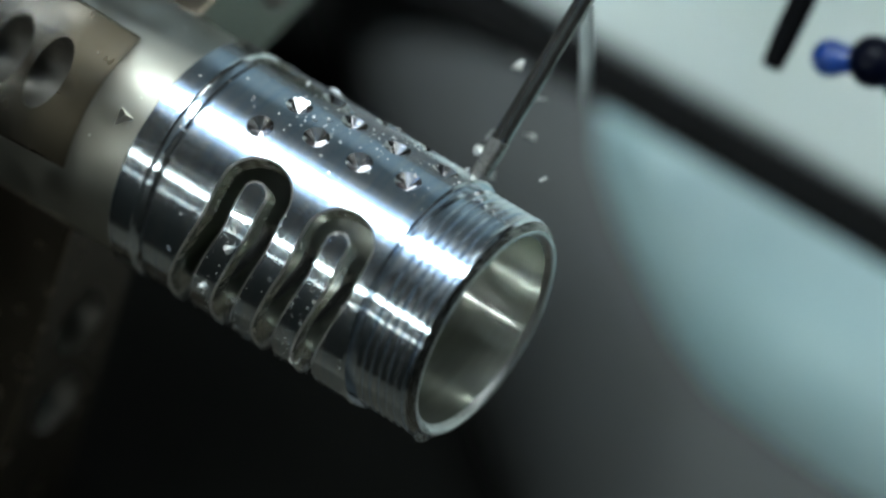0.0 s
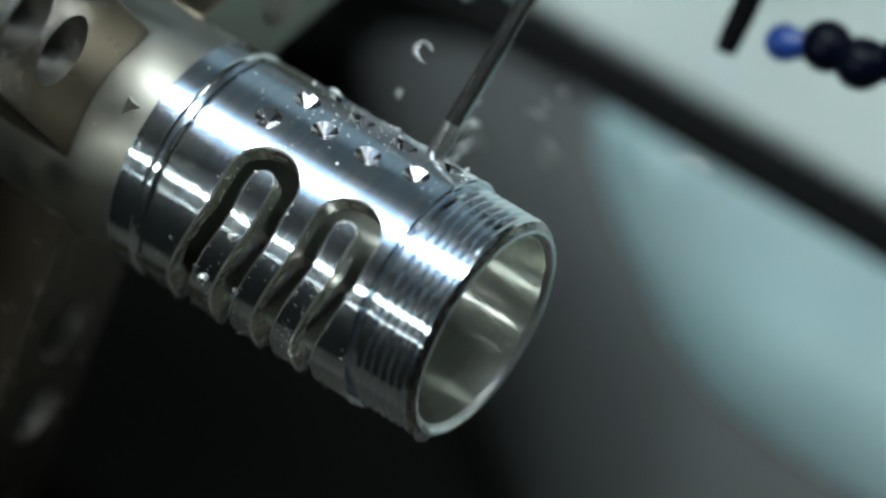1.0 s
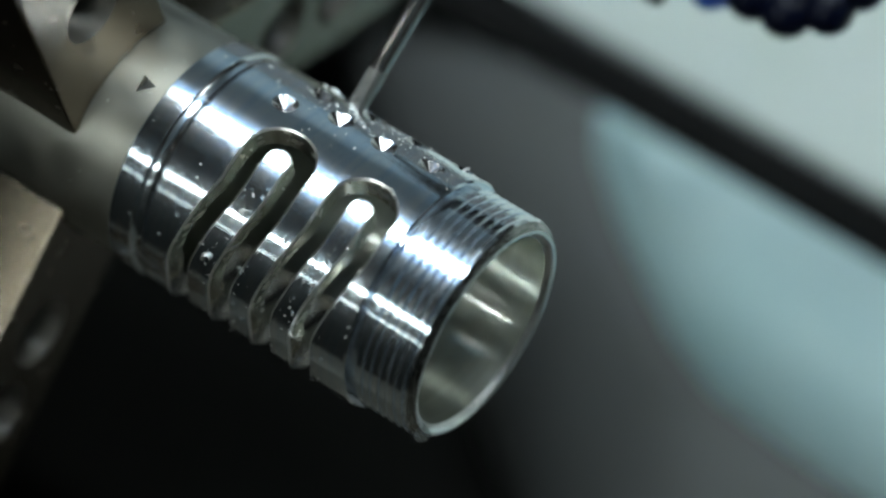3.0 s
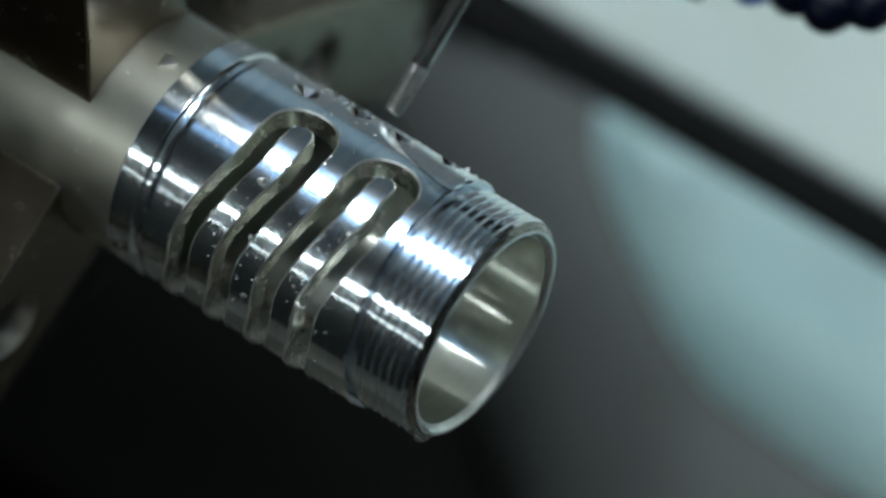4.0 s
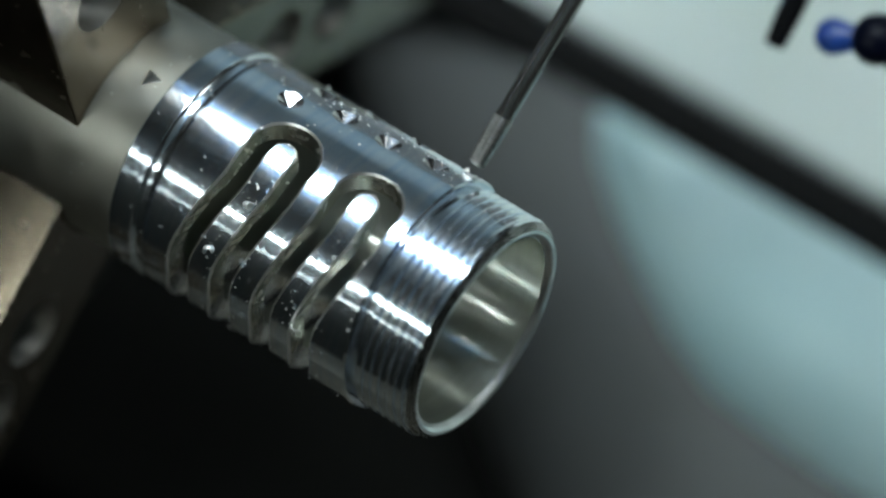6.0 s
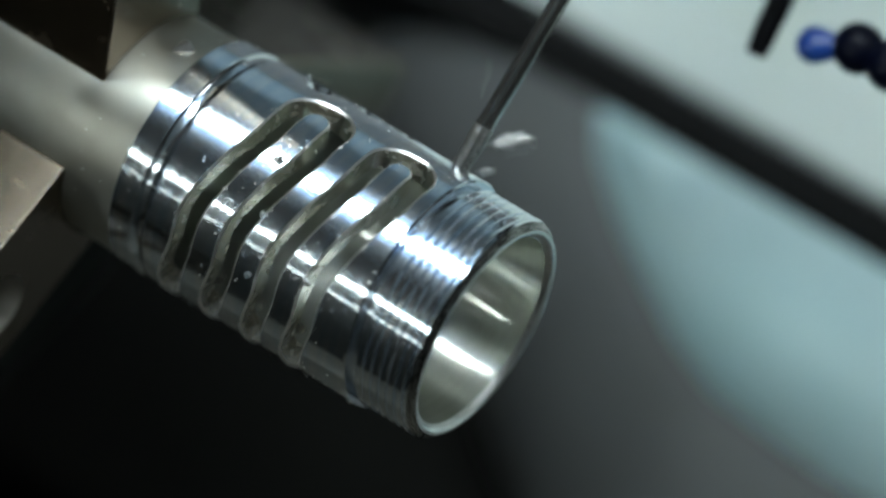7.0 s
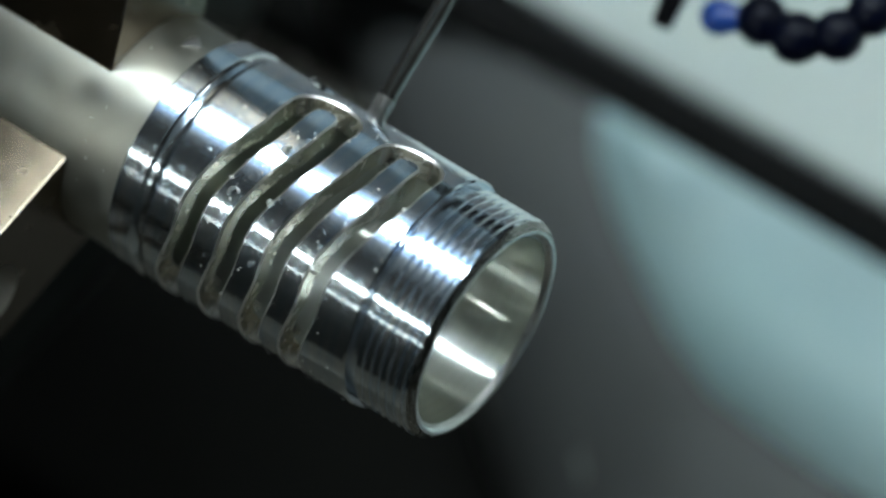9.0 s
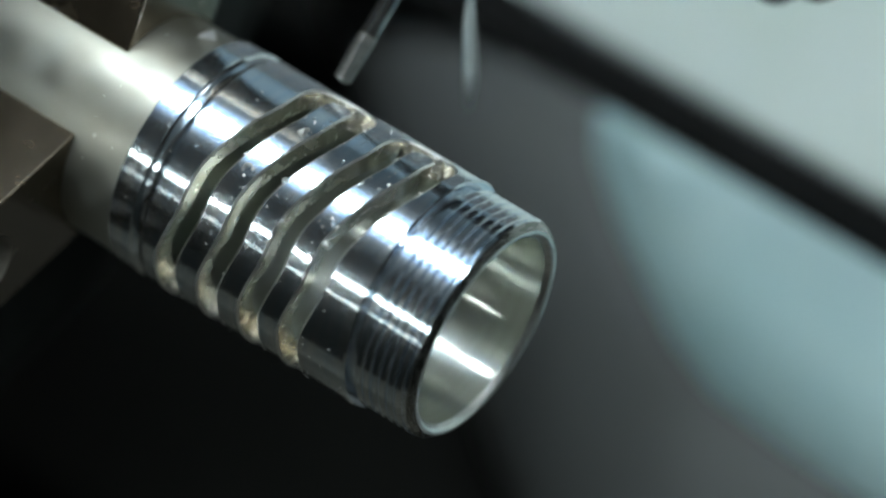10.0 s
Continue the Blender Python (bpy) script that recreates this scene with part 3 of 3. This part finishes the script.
def flights():
    """For every hole a burst of chips: each lies in the uncut wall, is thrown out, tumbles and falls into the pan."""
    rng = random.Random(77)
    made = []
    for _, touch, _, s in HOLES:
        for i in range(24):
            chip = tagged(new("metal_chip", rng.choice(CHIP_SHAPES)), "curled bright aluminium chip thrown off by the drill", "chip", "flying swarf")
            size = rng.uniform(0.5, 1.2) * (1.4 if i % 6 == 0 else 1)
            chip.scale = (size, size, size)
            go = max(touch, -0.07) + 0.01 + i * 0.0055 + rng.uniform(0, 0.025)
            start = L @ Vector((s * MM, (R - 5.0) * MM, 0))
            along, up = rng.choice((-1, 1)) * rng.uniform(0.05, 0.42), rng.uniform(0.10, 0.45)
            slow = 0.3 if i % 2 == 0 else 0.9
            speed = L.to_3x3() @ Vector((along * slow, up * slow + rng.uniform(0.12, 0.42), rng.uniform(-0.1, 0.16) * slow))
            axis = Vector((rng.uniform(-1, 1), rng.uniform(-1, 1), rng.uniform(-1, 1))).normalized()
            spin, first = rng.uniform(-500, 500), rng.uniform(0, 360)
            rows = []
            for dt in (0, 0.033, 0.067, 0.1, 0.15, 0.2, 0.27, 0.35):
                at = start + speed * dt + Vector((0, 0, -4.9 * dt * dt))
                rows.append((go + dt, Matrix.Translation(at) @ Matrix.Rotation(radians(first + spin * dt), 4, axis)))
            last = rows[-1][1]
            rows = [r for r in rows if 0 < r[0] < 10.0]
            lead = start if go > 0 else rows[0][1].translation
            rows = [(0.0, Matrix.Translation(lead) @ Matrix.Rotation(radians(first), 4, axis))] + rows
            end = Matrix.Translation((last.translation.x, last.translation.y, 0.455)) @ last.to_quaternion().to_matrix().to_4x4()
            if go + 0.62 < 10.0:
                rows += [(go + 0.62, end), (10.0, end)]
            elif rows[-1][0] < 10.0:
                rows.append((10.0, last))
            made.append((chip, rows))
    return made


def drops():
    """Coolant that drips from the tool block past the drill."""
    def drop_mesh(name, radius, tail, mat):
        bm = bmesh.new()
        bmesh.ops.create_icosphere(bm, subdivisions=3, radius=radius)
        for v in bm.verts:
            v.co.x += 0.15 * radius * math.sin(v.co.z / radius * 5 + tail)
            v.co.z *= tail if v.co.z > 0 else 0.5 * tail
        me = bpy.data.meshes.new(name)
        bm.to_mesh(me)
        bm.free()
        for f in me.polygons:
            f.use_smooth = True
        me.materials.append(mat)
        return me

    me, thread = drop_mesh("coolant_drop", 0.0011, 1.9, WATER), drop_mesh("coolant_thread", 0.0017, 15.0, SPRAY)
    made = []
    # moment, and where it then is: along the axis, along the drill (mm)
    for t, s, p in ((0.0, 18.0, 64.0), (0.5, 24.0, 44.0), (1.7, 10.0, 49.0), (4.2, 4.0, 59.0), (4.9, 17.0, 58.5), (7.4, 19.0, 58.0), (8.3, 11.0, 54.0), (10.0, -5.0, 50.0)):
        stream = t in (0.0, 10.0)
        drop = tagged(new("coolant_thread" if stream else "coolant_drop", thread if stream else me), "torn thread of milky coolant falling past the drill" if stream else "clear coolant drop falling past the drill", "drop", "falling coolant")
        at = L @ Vector((s * MM, p * MM, -0.025))
        rows = []
        for dt in (-0.12, -0.06, 0.0, 0.06, 0.12, 0.2):
            # already falling at 1.6 m/s when it passes
            z = -1.6 * dt - 4.9 * dt * dt
            rows.append((t + dt, Matrix.Translation(at + Vector((0, 0, z)))))
        held, lost = rows[0][1], rows[-1][1].copy()
        lost.translation.z = 0.46
        body = [r for r in rows if 0 <= r[0] <= 10.0]
        if body[0][0] > 0:
            body = [(0.0, held)] + body
        if t + 0.6 < 10.0:
            body += [(t + 0.6, lost), (10.0, lost)]
        elif body[-1][0] < 10.0:
            body.append((10.0, rows[-1][1]))
        made.append((drop, body))
    # one that hangs from the rim of the tube and lets go
    drop = tagged(new("coolant_drop", me), "clear coolant drop hanging from the tube's rim", "drop", "falling coolant")
    drop.scale = (1.6, 1.6, 1.8)
    rim = L @ Vector((40.6 * MM, -25.6 * MM, 0.001))
    rows = [(0.0, Matrix.Translation(rim)), (4.465, Matrix.Translation(rim))]
    rows += [(4.465 + dt, Matrix.Translation(rim + Vector((0, 0, -4.9 * dt * dt)))) for dt in (0.02, 0.04, 0.07, 0.1, 0.15, 0.2, 0.3)]
    lost = Matrix.Translation((rim.x, rim.y, 0.46))
    made.append((drop, rows + [(4.85, lost), (10.0, lost)]))
    return made


def lodged():
    """Chips caught on the tube that ride round with it: place along the axis, angle, radius (mm), size."""
    made = []
    for k, (s, a, r, size) in enumerate(((-14.3, -55, 28.2, 0.8), (-9.4, -27, 28.5, 0.9), (10.5, -66, 28.3, 0.7), (-24.5, 40, 28.1, 0.26), (2.0, 8, 28.1, 0.24), (19.5, 62, 28.1, 0.3), (-20.5, 72, 28.1, 0.35), (8.0, 74, 28.1, 0.3))):
        chip = tagged(new("metal_chip", CHIP_SHAPES[(2 * k) % 9 if (20 + 2 * k % 9) % 3 else 3]), "curled bright aluminium chip stuck to the wet tube", "chip", "lodged swarf")
        chip.scale = (size, size, size)
        made.append((chip, Matrix.Rotation(-radians(a), 4, "X") @ Matrix.Translation((s * MM, 0, r * MM)) @ pose(0, 0, 0, 40 * k, 25, 70 * k)))
    return made


def perched():
    """One chip lands between two pits, rides the turn of the chuck and is blown off by the next burst."""
    chip = tagged(new("metal_chip", CHIP_SHAPES[3]), "curled bright aluminium chip that lands on the tube for a moment", "chip", "flying swarf")
    chip.scale = (1.5, 1.5, 1.5)
    seat = Matrix.Rotation(-radians(58.4), 4, "X") @ Matrix.Translation((-16.0 * MM, 0, 29.3 * MM)) @ pose(0, 0, 0, 30, 50, 20)
    sits = [L @ pose(0, 0, 0, -a, 0, 0) @ seat for a in (6, 12)]
    home = Matrix.Translation(L @ Vector((9.6 * MM, 0.023, 0)))
    air = [Matrix.Translation(L @ Vector((s * MM, p * MM, n * MM))) @ pose(0, 0, 0, 30, q, 20) for s, p, n, q in ((2.0, 41, 6, 10), (-9.0, 42, 10, 30), (-20.0, 40, 22, 70), (-30.0, 50, 20, 120))]
    pan = air[3].copy()
    pan.translation.z = 0.455
    return chip, [(0.0, home), (0.90, home), (0.96, air[0]), (1.02, air[1]), (1.08, sits[0]), (1.30, sits[0]), (1.39, sits[1]), (1.74, sits[1]), (1.80, air[2]), (1.90, air[3]), (2.5, pan), (10.0, pan)]


CHIPS, DROPS, LODGED = flights() + [perched()], drops(), lodged()

# ---- motion ----
# the chuck's indexed turn: seconds, degrees
TURN = [(0, 0), (0.40, 0), (0.49, 6), (1.30, 6), (1.39, 12), (2.20, 12), (2.29, 18.2), (3.05, 18.2), (3.25, 40.2), (3.90, 40.2), (3.99, 34.2), (4.80, 34.2), (4.89, 28), (5.70, 28), (5.79, 22), (6.52, 22), (6.72, 46), (7.50, 46), (7.59, 51.8), (9.20, 51.8), (9.29, 63.7), (10, 63.7)]


def steady(rows):
    """Rows with guards just inside every long rest, so that a resting thing keeps still."""
    out = [rows[0]]
    for (t0, m0), (t1, m1) in zip(rows, rows[1:]):
        if t1 - t0 > 0.12 and all(abs(p - q) < 1e-7 for u, v in zip(m0, m1) for p, q in zip(u, v)):
            out += [(t0 + 0.034, m0), (t1 - 0.034, m1)]
        out.append((t1, m1))
    return out


def motions():
    rows = [(t, L @ pose(0, 0, 0, -a, 0, 0)) for t, a in TURN]
    rows = steady(rows)
    walk(tube, rows)
    walk(chuck, rows)
    for chip, local in LODGED:
        walk(chip, [(t, m @ local) for t, m in rows])
    way = []
    for arrive, touch, back, s in HOLES:
        for t, h in ((arrive, 2.3), (touch - 0.10, 2.3), (touch, 0.4), (touch + 0.28, -7.0), (back, -7.0), (back + 0.11, 2.2)):
            way.append((t, s, h))
    way = [(0.0, 21.0, -2.8)] + [r for r in way if r[0] > 0.05] + [(10.0, -18.3, 2.7)]
    walk(head, steady([(t, L @ Matrix.Translation((s * MM, (R + h) * MM, 0))) for t, s, h in way]))
    walk(drill, [(i / 30, pose(0, 0, 0, 0, 80 * i, 0)) for i in range(301)])
    for thing, rows in CHIPS + DROPS:
        walk(thing, steady(rows))


motions()
